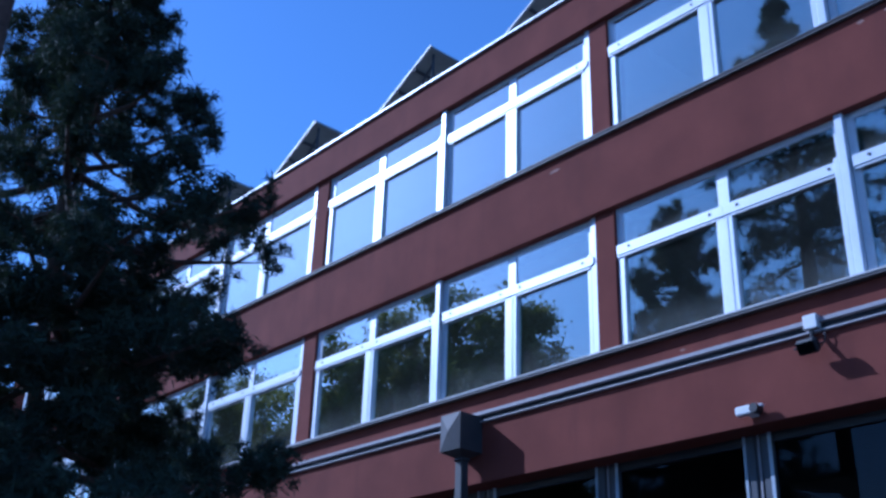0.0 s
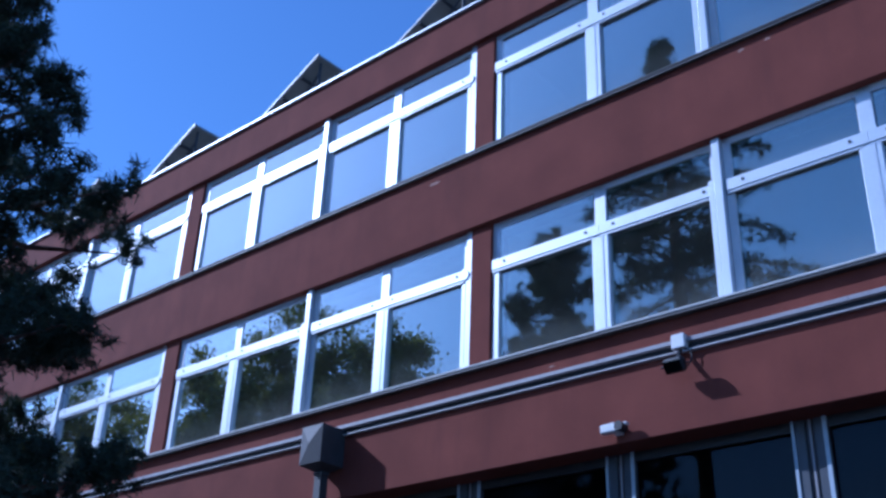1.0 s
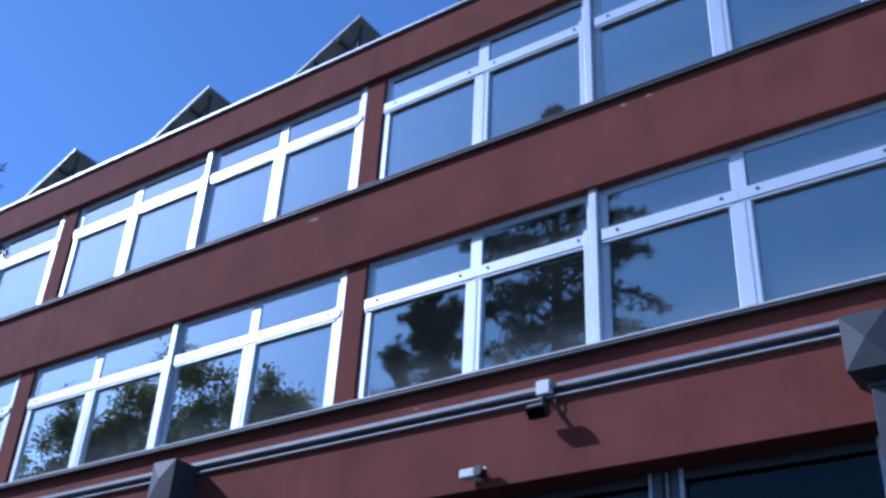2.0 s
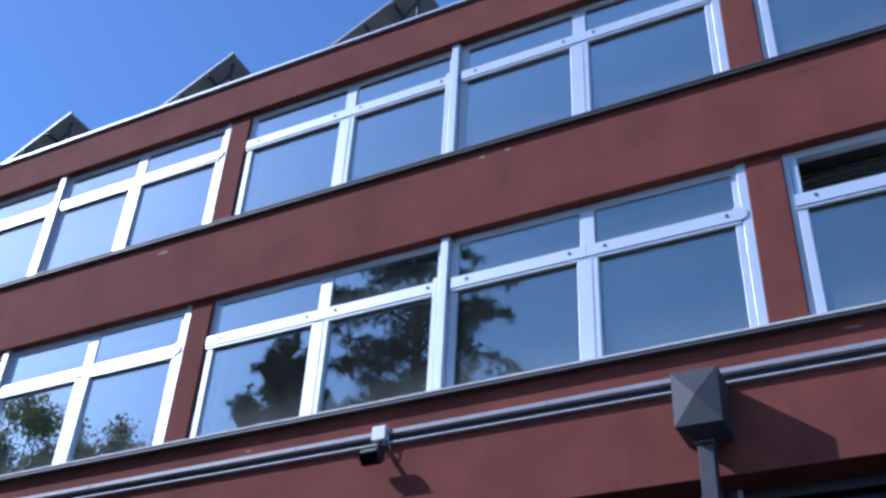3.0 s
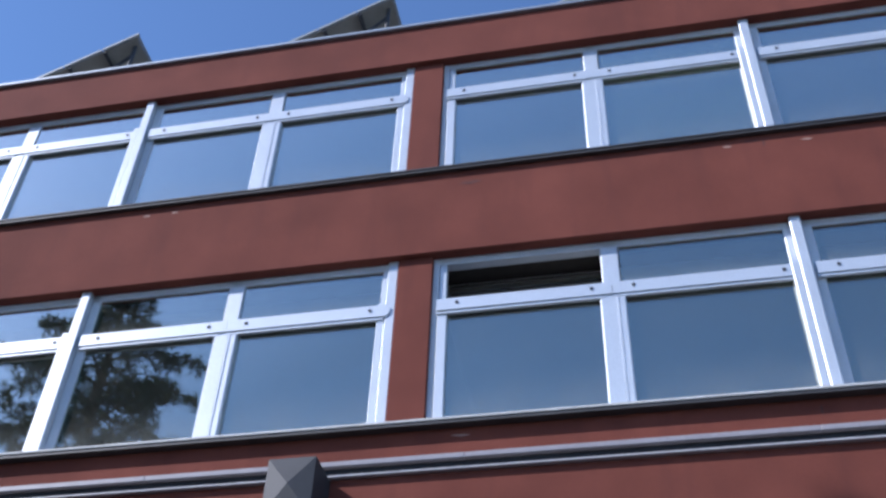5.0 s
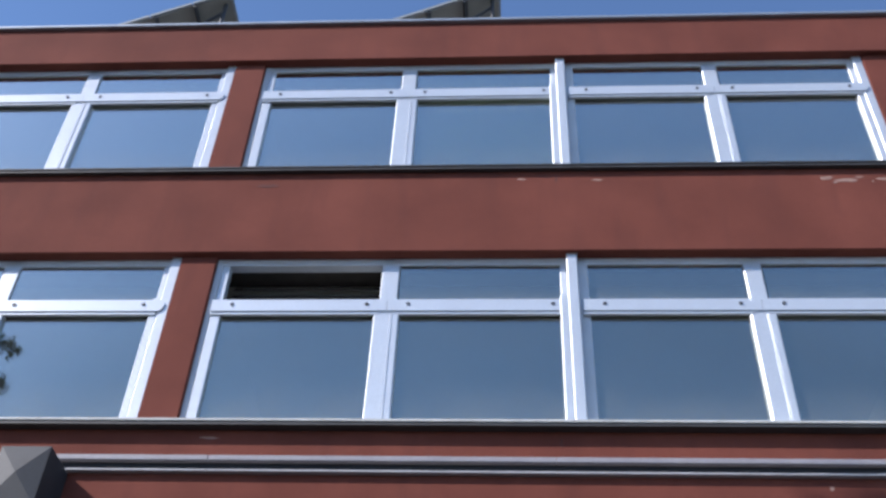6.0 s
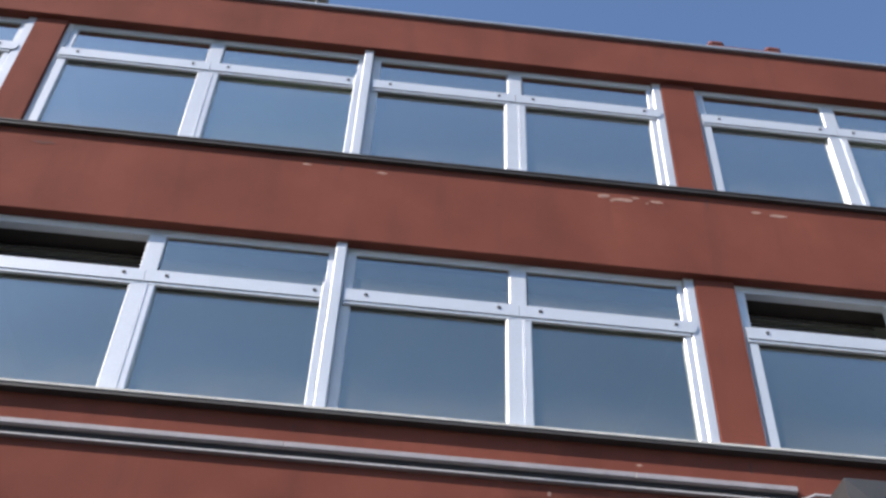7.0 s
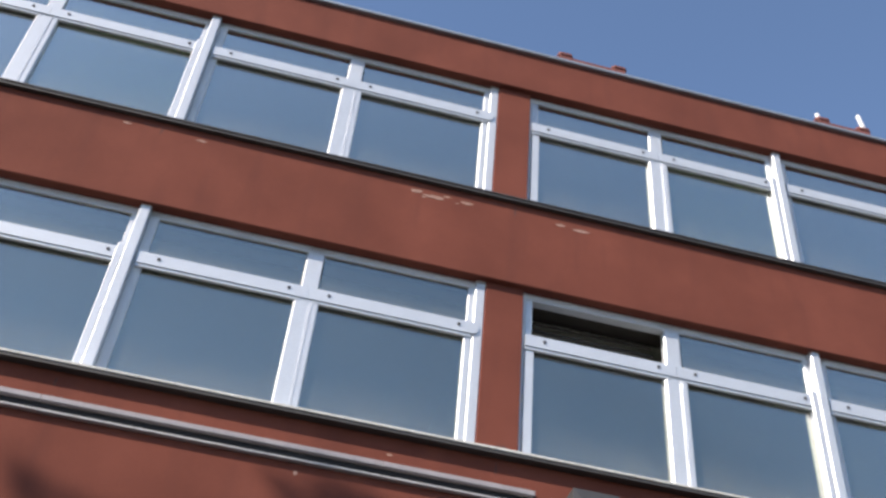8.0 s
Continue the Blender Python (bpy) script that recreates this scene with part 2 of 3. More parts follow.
CHIP = material("bare_plaster", (0.33, 0.205, 0.165), rough=0.95, vary=0.35, scale=14, fine=90)
SMEAR = material("dark_run", (0.11, 0.04, 0.032), rough=0.95, vary=0.3, scale=9, fine=60)
zc = HIGH["sill"] - 0.20
paint_chips(bpy.data.objects["wall_spandrel_high"], [
    (6.28, zc, 0.09, 0.035, CHIP), (6.47, zc - 0.04, 0.15, 0.03, CHIP), (6.86, zc - 0.02, 0.08, 0.025, CHIP), (7.95, zc - 0.03, 0.07, 0.02, CHIP), (8.2, zc - 0.05, 0.12, 0.025, CHIP),
    (3.05, zc + 0.02, 0.05, 0.02, CHIP), (3.86, zc, 0.07, 0.02, CHIP), (-3.55, zc + 0.02, 0.05, 0.025, CHIP), (-3.2, zc + 0.03, 0.05, 0.02, CHIP), (-8.5, zc - 0.05, 0.13, 0.03, CHIP),
    (3.42, zc + 0.03, 0.018, 0.07, SMEAR), (7.42, zc + 0.02, 0.02, 0.09, SMEAR), (6.36, zc - 0.07, 0.03, 0.016, CHIP), (6.62, zc + 0.01, 0.05, 0.014, CHIP), (6.75, zc - 0.06, 0.025, 0.012, CHIP), (3.3, zc + 0.06, 0.10, 0.018, SMEAR), (7.2, zc + 0.07, 0.12, 0.016, SMEAR), (0.3, zc - 0.05, 0.16, 0.03, SMEAR), (12.2, zc, 0.09, 0.025, CHIP)], 3)
paint_chips(bpy.data.objects["wall_spandrel_low"], [
    (6.35, BASE - 0.20, 0.035, 0.012, CHIP), (5.55, BASE - 0.56, 0.02, 0.03, CHIP), (0.25, BASE - 0.10, 0.09, 0.016, CHIP), (-6.4, BASE - 0.22, 0.05, 0.014, CHIP),
    (3.35, BASE - 0.13, 0.016, 0.06, SMEAR), (7.35, BASE - 0.13, 0.016, 0.07, SMEAR)], 9)
PIERS = [o for o in scene.objects if o.name.startswith("pier")]
for o in PIERS:
    xs = [(o.matrix_world @ v.co).x for v in o.data.vertices]
    zs = [v.co.z for v in o.data.vertices]
    mid, foot = (min(xs) + max(xs)) / 2, min(zs) + 0.06
    if abs(mid + 0.415) < 0.1 and foot > BASE + 3:
        paint_chips(o, [(mid - 0.09, foot + 0.45, 0.03, 0.02, CHIP), (mid + 0.07, foot + 0.46, 0.03, 0.02, CHIP)], 5, PIER)
    if abs(mid - 7.39) < 0.1 and foot < BASE + 3:
        paint_chips(o, [(mid + 0.03, foot + 0.07, 0.11, 0.07, SMEAR)], 6, PIER)

# ---- windows ----
def transom(parent, x0, x1, z, round_end):
    """A rail on the face of the frame: a flat bar with a lower lip, rounded where it ends over a post."""
    h = 0.072
    bm = bmesh.new()
    ring = [(x0, z - h), (x1 - (h * 0.8 if round_end else 0), z - h)]
    if round_end:
        ring += [(x1 - h * 0.8 + h * 0.8 * math.cos(a), z + h * math.sin(a)) for a in (-1.05, -0.52, 0, 0.52, 1.05)]
    ring += [(x1 - (h * 0.8 if round_end else 0), z + h), (x0, z + h)]
    f = bm.faces.new([bm.verts.new((x, -0.048, zz)) for x, zz in ring])
    out = bmesh.ops.extrude_face_region(bm, geom=[f])
    bmesh.ops.translate(bm, vec=(0, 0.048, 0), verts=[v for v in out["geom"] if isinstance(v, bmesh.types.BMVert)])
    bmesh.ops.recalc_face_normals(bm, faces=bm.faces)
    box(bm, x0, x1 - h, -0.036, 0.0, z - h - 0.035, z - h - 0.006)
    return part("transom", bm, WHITE, parent)


def bolt(parent, x, z):
    return part("bolt", tube(bmesh.new(), (x, -0.056, z), (x, -0.045, z), 0.020, 0.020, 8), BOLT, parent, "small dark bolt head")


def window(number, row, x0, inner0, xm, x1, jamb_proud, post=-0.032, open_vent=False, blind=0.0, label=""):
    """A two-part window: jambs, a mullion, rails and four panes, the upper two narrow vents."""
    w = new("window_%d" % number)
    z0, z1, zt = row["sill"] - 0.02, row["head"] + 0.14, row["transom"]
    if jamb_proud < 0:
        block("left_jamb", FIXED, w, x0, inner0 - 0.045, 0.0, 0.12, z0, z1, bevel=0.006)
        block("left_sash", WHITE, w, inner0 - 0.042, inner0 + 0.055, jamb_proud, 0.10, z0, zt + 0.02, bevel=0.006)
        block("upper_left_sash", WHITE, w, inner0 - 0.042, inner0 + 0.035, 0.01, 0.10, zt + 0.024, z1, bevel=0.006)
    else:
        block("left_jamb", FIXED, w, x0, inner0 + 0.022, jamb_proud, 0.12, z0, z1, bevel=0.006)
    block("mullion", WHITE, w, xm - 0.125, xm + 0.125, -0.032, 0.10, z0, zt - 0.06, bevel=0.012)
    block("upper_mullion", WHITE, w, xm - 0.09, xm + 0.09, 0.004, 0.10, zt - 0.056, z1, bevel=0.01)
    block("mullion_rib", WHITE, w, xm + 0.03, xm + 0.055, -0.037, -0.033, z0, zt - 0.10, bevel=0.004)
    block("right_jamb", WHITE, w, x1 - 0.11, x1, post, 0.12, z0, z1 - 0.002, bevel=0.01)
    block("right_sash", WHITE, w, x1 - 0.19, x1 - 0.113, post + 0.012, 0.10, z0, zt + 0.12, bevel=0.008)
    block("upper_right_sash", WHITE, w, x1 - 0.175, x1 - 0.112, 0.008, 0.10, zt + 0.124, z1, bevel=0.006)
    block("head_rail", FIXED, w, x0 + 0.004, x1 - 0.114, 0.004, 0.116, row["head"] - 0.055, z1 + 0.02, bevel=0.005)
    block("bottom_rail", WHITE, w, x0 + 0.004, x1 - 0.194, 0.004, 0.116, z0 - 0.02, z0 + 0.03, bevel=0.005)
    transom(w, inner0 - 0.05, xm - 0.002, zt, False)
    transom(w, xm + 0.002, x1 - 0.05, zt, True)
    for bx in (inner0 + 0.16, xm - 0.20, xm + 0.21, x1 - 0.26):
        bolt(w, bx, zt + 0.01)
    lows = ((inner0 + 0.02, xm - 0.10), (xm + 0.10, x1 - 0.16))
    for a, b in lows:
        block("pane", GLASS, w, a, b, 0.022, 0.034, z0 + 0.02, zt - 0.03)
    for k, (a, b) in enumerate(lows):
        if k == 0 and open_vent:
            vent = part("open_vent", bmesh.new(), WHITE, w, "white vent sash tilted open into the room")
            vent.matrix_basis = pose(0, 0.09, zt + 0.09, -62, 0, 0)
            hgt = row["head"] - zt - 0.12
            for nm, dims in (("rail", (a, b, 0, 0.04, 0, 0.05)), ("rail", (a, b, 0, 0.04, hgt - 0.05, hgt)), ("stile", (a, a + 0.05, 0, 0.04, 0.052, hgt - 0.052)), ("stile", (b - 0.05, b, 0, 0.04, 0.052, hgt - 0.052))):
                block(nm, WHITE, vent, *dims, bevel=0.004)
            block("pane", GLASS, vent, a + 0.05, b - 0.05, 0.015, 0.025, 0.05, hgt - 0.05)
            for k in range(5):
                zs = zt + 0.12 + k * (row["head"] - zt - 0.12) / 5
                slat = block("slat", DARK_BROWN, w, a, b, -0.045, 0.045, -0.006, 0.006, label="dark slat of a raised blind behind the open vent")
                slat.matrix_basis = pose(0, 0.32, zs, 55, 0, 0)
            part("stay", tube(bmesh.new(), (b - 0.02, 0.07, zt + 0.10), (b - 0.10, 0.30, zt + 0.30), 0.012, 0.012, 6), PANEL_EDGE, w, "thin metal stay of the open vent")
        else:
            block("pane", GLASS, w, a, b, 0.022, 0.034, zt + 0.06, row["head"] - 0.03)
    if blind:
        block("roller_blind", BLIND, w, xm + 0.12, x1 - 0.18, 0.128, 0.133, z0 + blind, row["head"], label="pale green roller blind drawn down behind the glass")
    return tagged(w, label or "white aluminium window with four reflecting panes", "window", "windows of the facade", "structure")


num = 0
for row, floor_name in ((LOW, "low"), (HIGH, "high")):
    for i, (px, l, a, b, c, r) in enumerate(BAYS):
        num += 1
        vent = row is LOW and i in (4, 5)
        window(num, row, px, l, a, b + 0.22, -0.02, -0.075, vent, blind=0.05 if (row is HIGH and i in (4, 5)) else 0.0,
               label="white aluminium window with one upper vent tilted open" if vent else ("white aluminium window with a drawn blind behind one pane" if row is HIGH and i in (4, 5) else ""))
        num += 1
        window(num, row, b + 0.222, b + 0.30, c, r, 0.004)

# ---- sills ----
for row, nm, mat, proud, lab in ((LOW, "window_sill_low", PALE_SILL, 0.11, "thin pale stone sill under the lower window row"), (HIGH, "window_sill_high", DARK_SILL, 0.07, "thin dark metal sill under the upper window row")):
    s = row["sill"]
    ob = tagged(new(nm), lab, "sill", kind="structure")
    block("slab", mat, ob, X0, X1, BAND - proud, 0.02, s - 0.028, s, bevel=0.004)
    # Dark strip under the slab: shade below the sill put into its colour.
    block("under_shade_strip", DARK_SILL, ob, X0, X1, BAND - proud + 0.01, BAND - 0.002, s - 0.062, s - 0.030)

# Added boards hide the red underside; their dark colour stands for the unlit room.
for row, nm in ((LOW, "trim_shade_board_low"), (HIGH, "trim_shade_board_high")):
    ob = block(nm, DARK_BROWN, None, X0, X1, 0.13, 0.42, row["over"] - 0.012, row["over"] + 0.30)
    tagged(ob, "added dark board above the windows inside, standing in for the unlit room", "trim", kind="structure")

# ---- ground floor glazing ----
GF_POSTS = [-29.9 + 0.2 + 2.27 * k for k in range(24)]
shift = (-5.71 - GF_POSTS[0]) % 2.27
GF_POSTS = [x + shift for x in GF_POSTS]
for k, x in enumerate(GF_POSTS[:-1]):
    num += 1
    w = new("window_%d" % num)
    nx = GF_POSTS[k + 1]
    z0, z1 = 2.4, LINTEL + 0.05
    block("left_post", GFFRAME, w, x + 0.05, x + 0.19, 0.24, 0.36, z0, z1, bevel=0.008)
    block("right_post", GFFRAME, w, nx - 0.19, nx - 0.05, 0.24, 0.36, z0, z1, bevel=0.008)
    block("post_edge", PALE_FRAME, w, nx - 0.19, nx - 0.158, 0.226, 0.238, z0, z1)
    block("post_edge", PALE_FRAME, w, x + 0.145, x + 0.19, 0.226, 0.238, z0, z1)
    block("gap_cover", SLATE, w, nx - 0.048, nx + 0.048, 0.27, 0.38, z0, z1)
    block("gap_strip", CONDUIT, w, nx - 0.012, nx + 0.012, 0.252, 0.268, z0, z1)
    if x > -1.0:
        block("head_rail", PALE_FRAME, w, x + 0.02, nx - 0.02, -0.075, 0.22, z1 - 0.17, z1 - 0.054, bevel=0.01)
    else:
        # Black here: the darkness under the lintel is put into the rail's colour.
        block("head_rail", BLACK, w, x + 0.192, nx - 0.192, 0.26, 0.36, z1 - 0.16, z1)
    block("bottom_rail", GFFRAME, w, x + 0.192, nx - 0.192, 0.26, 0.36, z0, z0 + 0.1)
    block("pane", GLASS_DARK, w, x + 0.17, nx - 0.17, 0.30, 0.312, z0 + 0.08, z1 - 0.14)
    tagged(w, "tall dark ground-floor window between pale posts", "window", "ground floor windows", "structure")

# ---- conduits on the lower spandrel ----
DUCT_END = 7.72
for nm, mat, z, h, lab in (("conduit_upper", CONDUIT, BASE - 0.332, 0.054, "upper pale cable duct along the red wall"), ("conduit_lower", PALE_DUCT, BASE - 0.456, 0.024, "lower thin pale cable duct along the red wall")):
    ob = tagged(new(nm), lab, "cable duct", "cable ducts")
    x = X0 + 0.2
    while x < DUCT_END:
        e = min(x + 3.0, DUCT_END)
        block("duct", mat, ob, x, e - 0.002, BAND - 0.055, BAND + 0.004, z - h / 2, z + h / 2, bevel=0.006)
        x = e
part("elbow", tube(bmesh.new(), (DUCT_END - 0.03, BAND - 0.03, BASE - 0.452), (DUCT_END + 0.16, BAND - 0.03, BASE - 0.36), 0.016, 0.016, 8), PALE_DUCT, bpy.data.objects["conduit_lower"])
part("elbow", tube(bmesh.new(), (DUCT_END + 0.14, BAND - 0.03, BASE - 0.366), (DUCT_END + 0.45, BAND - 0.03, BASE - 0.36), 0.016, 0.016, 8), PALE_DUCT, bpy.data.objects["conduit_lower"])
# Near-black strip: the shade between the ducts is put into its colour.
gap = block("gap_shade_strip", CONDUIT_GAP, None, X0 + 0.2, DUCT_END, BAND - 0.004, BAND + 0.004, BASE - 0.436, BASE - 0.360)
tagged(gap, "near-black strip between two cable ducts, gap shade in its colour", "cable duct")


# ---- lamp boxes on posts ----
def lamp_box(x, ztop, y=-0.56):
    """A steel box with a shallow pyramid front on a post that stands before the wall."""
    t = group_at("post_lamp", x, y + 0.2, 0)
    w, h, d = 0.213, 0.54, BAND - 0.003 - y
    bm = bmesh.new()
    z1, z0 = ztop, ztop - h
    vs = [bm.verts.new(v) for v in ((-w, -0.2, z0), (w, -0.2, z0), (w, -0.2, z1), (-w, -0.2, z1), (-w, -0.2 + d, z0), (w, -0.2 + d, z0), (w, -0.2 + d, z1), (-w, -0.2 + d, z1))]
    tip = bm.verts.new((0, -0.25, (z0 + z1) / 2))
    for q in ((1, 5, 6, 2), (4, 0, 3, 7), (3, 2, 6, 7), (5, 4, 7, 6)):
        bm.faces.new([vs[k] for k in q])
    for q in ((0, 1), (1, 2), (2, 3), (3, 0)):
        bm.faces.new((vs[q[0]], vs[q[1]], tip))
    foot = [bm.verts.new(v) for v in ((-0.08, -0.05, z0 - 0.07), (0.08, -0.05, z0 - 0.07), (0.08, 0.13, z0 - 0.07), (-0.08, 0.13, z0 - 0.07))]
    ring = (0, 1, 5, 4)
    for k in range(4):
        n = (k + 1) % 4
        bm.faces.new((vs[ring[k]], vs[ring[n]], foot[n], foot[k]))
    bm.faces.new(foot)
    bmesh.ops.recalc_face_normals(bm, faces=bm.faces)
    part("lamp_head", bm, SLATE, t)
    z0 -= 0.072
    block("collar", SLATE, t, -0.085, 0.085, -0.045, 0.125, z0 - 0.05, z0 - 0.002, bevel=0.01)
    block("post", SLATE, t, -0.07, 0.07, -0.03, 0.11, 0.05, z0 - 0.052, bevel=0.008)
    block("base_plate", SLATE, t, -0.16, 0.16, -0.12, 0.20, 0.0, 0.05, bevel=0.008)
    return tagged(t, "dark grey steel box lamp on a post against the wall", "lamp", "post lamps")


for x, z in ((-10.2, BASE - 0.38), (-1.13, BASE - 0.48), (8.16, BASE - 0.43)):
    lamp_box(x, z)


# ---- floodlight and security camera ----
def floodlight(x, z):
    t = group_at("floodlight", x, BAND, z)
    block("junction_box", CREAM, t, -0.085, 0.085, -0.10, 0.0, 0.23, 0.40, bevel=0.01)
    part("arm", tube(bmesh.new(), (0.0, -0.03, 0.23), (0.0, -0.15, 0.06), 0.022, 0.022, 8), BLACK, t)
    head = part("lamp_head", box(bmesh.new(), -0.125, 0.125, -0.06, 0.06, -0.085, 0.085, bevel=0.03), BLACK, t, "black floodlight housing")
    head.matrix_basis = pose(0, -0.19, 0.0, 35, 0, 0)
    lens = block("lens", GLASS_DARK, head, -0.105, 0.105, -0.074, -0.058, -0.07, 0.07, bevel=0.004)
    for k in range(6):
        a0, a1 = k * 0.5, (k + 1) * 0.5
        part("cable", tube(bmesh.new(), (0.07 + 0.07 * math.sin(a0), -0.05, 0.24 - 0.075 * a0), (0.07 + 0.07 * math.sin(a1), -0.05, 0.24 - 0.075 * a1), 0.008, 0.008, 5), BLACK, t)
    part("bracket", tube(bmesh.new(), (-0.17, -0.19, 0.0), (0.17, -0.19, 0.0), 0.014, 0.014, 8), BLACK, t)
    return tagged(t, "small black floodlight on an arm below the cable ducts", "floodlight")


floodlight(-4.62, BASE - 0.66)

cctv = group_at("security_camera", -5.47, BAND, BASE - 1.20)
block("bracket", CREAM, cctv, -0.05, 0.05, -0.06, 0.0, -0.06, 0.05, bevel=0.006)
block("body", CREAM, cctv, -0.17, 0.05, -0.16, -0.055, -0.05, 0.055, bevel=0.015)
part("lens", tube(bmesh.new(), (0.09, -0.19, 0.0), (0.09, -0.06, 0.0), 0.055, 0.055, 12), BLACK, cctv, "black lens dome")
block("cap", CREAM, cctv, 0.05, 0.16, -0.12, -0.058, 0.02, 0.055, bevel=0.01)
tagged(cctv, "small white security camera above the ground-floor windows", "security camera")


# ---- collectors on the roof ----
def collector(x_low, lift):
    t = group_at("solar_collector", x_low + 0.08, 0.30, TOP - 0.30)
    run, rise, deep = 1.50, 0.80, 2.2
    length, ang = math.hypot(run, rise), math.degrees(math.atan2(rise, run))
    tilt = part("panel", box(bmesh.new(), 0.03, length - 0.03, 0.02, deep, -0.05, -0.01), PANEL_BACK, t, "grey-green underside of a tilted roof panel")
    tilt.matrix_basis = pose(0, 0, lift, 0, -ang, 0)
    block("glass_face", PANEL_FACE, tilt, 0.05, length - 0.05, 0.04, deep - 0.03, -0.008, 0.0)
    for a, b in ((-0.02, length * 0.30), (length * 0.31, length * 0.66), (length * 0.67, length + 0.02)):
        block("front_edge", PANEL_EDGE, tilt, a, b, -0.02, 0.018, -0.04, 0.0)
    block("top_edge", PANEL_EDGE, tilt, length - 0.028, length + 0.01, 0.02, deep, -0.055, 0.012)
    block("low_edge", PANEL_EDGE, tilt, -0.01, 0.028, 0.02, deep, -0.055, 0.012)
    for u in (0.33, 0.66):
        block("cross_rail", SLATE, tilt, length * u, length * u + 0.05, 0.0, deep, -0.10, -0.052)
    for y in (0.15, deep - 0.2):
        part("back_leg", tube(bmesh.new(), (run - 0.08, y, 0), (run - 0.08, y, lift + rise - 0.08), 0.03, 0.03, 6), SLATE, t)
        part("front_leg", tube(bmesh.new(), (0.1, y, 0), (0.1, y, lift), 0.03, 0.03, 6), SLATE, t)
        part("brace", tube(bmesh.new(), (0.1, y + 0.03, 0.1), (run - 0.1, y + 0.03, lift + rise - 0.25), 0.022, 0.022, 6), SLATE, t)
    return tagged(t, "tilted solar collector with pale edge on the flat roof", "solar collector", "roof collectors")


for x in (-21.1, -17.45, -13.63, -10.04, -6.5, -2.59, 1.2):
    collector(x, 0.92 if x > -7 else 0.80)


def roof_vent(x, width):
    """A low terracotta-coloured vent cowl with raised ends behind the coping."""
    t = group_at("roof_vent", x, 0.14, TOP - 0.30)
    block("body", TERRACOTTA, t, 0.06, width - 0.06, 0.0, 0.4, 0.0, 0.80, bevel=0.03)
    for a in (0.0, width - 0.22):
        block("end_cap", TERRACOTTA, t, a, a + 0.22, -0.02, 0.42, 0.768, 0.87, bevel=0.035)
        block("end_post", TERRACOTTA, t, a + 0.03, a + 0.19, -0.01, 0.41, 0.0, 0.766)
    return tagged(t, "low terracotta-red vent housing on the roof edge", "roof vent", "roof vents")


roof_vent(8.0, 1.0)
roof_vent(11.85, 0.85)
mast = group_at("antenna", 12.62, 0.66, TOP - 0.30)
part("mast", tube(bmesh.new(), (0, 0, 0), (0, 0, 1.45), 0.025, 0.02, 8), CREAM, mast)
part("boom", tube(bmesh.new(), (-0.34, 0, 1.28), (0.42, 0, 1.50), 0.018, 0.018, 6), CREAM, mast)
part("arm", tube(bmesh.new(), (-0.3, 0, 1.40), (0.1, 0, 1.30), 0.014, 0.014, 6), CREAM, mast)
for ex, ez in ((-0.30, 1.26), (0.42, 1.48)):
    part("element", tube(bmesh.new(), (ex, 0, ez), (ex - 0.05, 0, ez + 0.36), 0.034, 0.034, 6), CREAM, mast)
tagged(mast, "small white antenna on the roof edge", "antenna")


# ---- trees ----
def soup(name, verts, corners, mat, parent):
    """One mesh of many loose faces with that many corners each, from an array of their vertices."""
    n = len(verts)
    me = bpy.data.meshes.new(name)
    me.vertices.add(n)
    me.vertices.foreach_set("co", np.ascontiguousarray(verts, dtype=np.float32).ravel())
    me.loops.add(n)
    me.loops.foreach_set("vertex_index", np.arange(n, dtype=np.int32))
    me.polygons.add(n // corners)
    me.polygons.foreach_set("loop_start", np.arange(0, n, corners, dtype=np.int32))
    me.update(calc_edges=True)
    me.validate()
    me.materials.append(mat)
    ob = new(name, me)
    ob.parent = parent
    return ob


def rods(name, list_of_rods, mat, parent, seg=5):
    """Many tapered twigs as one mesh: each a ring of quads from a to b."""
    r = np.array([(*a, *b, ra, rb) for a, b, ra, rb in list_of_rods], dtype=float)
    a, b, ra, rb = r[:, :3], r[:, 3:6], r[:, 6], r[:, 7]
    d = (b - a) / np.maximum(1e-6, np.linalg.norm(b - a, axis=1))[:, None]
    ref = np.where(np.abs(d[:, 2:3]) > 0.9, np.array([[1.0, 0, 0]]), np.array([[0, 0, 1.0]]))
    u = np.cross(d, ref)
    u /= np.linalg.norm(u, axis=1)[:, None]
    w = np.cross(d, u)
    quads = []
    for k in range(seg):
        ring = []
        for q in (k, k + 1):
            t0 = 2 * math.pi * q / seg
            ring.append(u * math.cos(t0) + w * math.sin(t0))
        quads.append(np.stack([a + ring[0] * ra[:, None], a + ring[1] * ra[:, None], b + ring[1] * rb[:, None], b + ring[0] * rb[:, None]], axis=1))
    return soup(name, np.concatenate(quads, axis=0).reshape(-1, 3), 4, mat, parent)


def tufts(rng, centres, n, length, width, up):
    """Fans of thin needle blades round each centre: three vertices a blade."""
    k = len(centres) * n
    c = np.repeat(np.array(centres), n, axis=0) + rng.normal(0, length * 0.25, (k, 3))
    d = rng.normal(0, 1, (k, 3)) + np.array([0, 0, up])
    d /= np.linalg.norm(d, axis=1)[:, None]
    s = np.cross(d, rng.normal(0, 1, (k, 3)))
    s /= np.linalg.norm(s, axis=1)[:, None]
    ln = length * rng.uniform(0.6, 1.2, (k, 1))
    return np.stack([c - s * width, c + s * width, c + d * ln], axis=1).reshape(-1, 3)


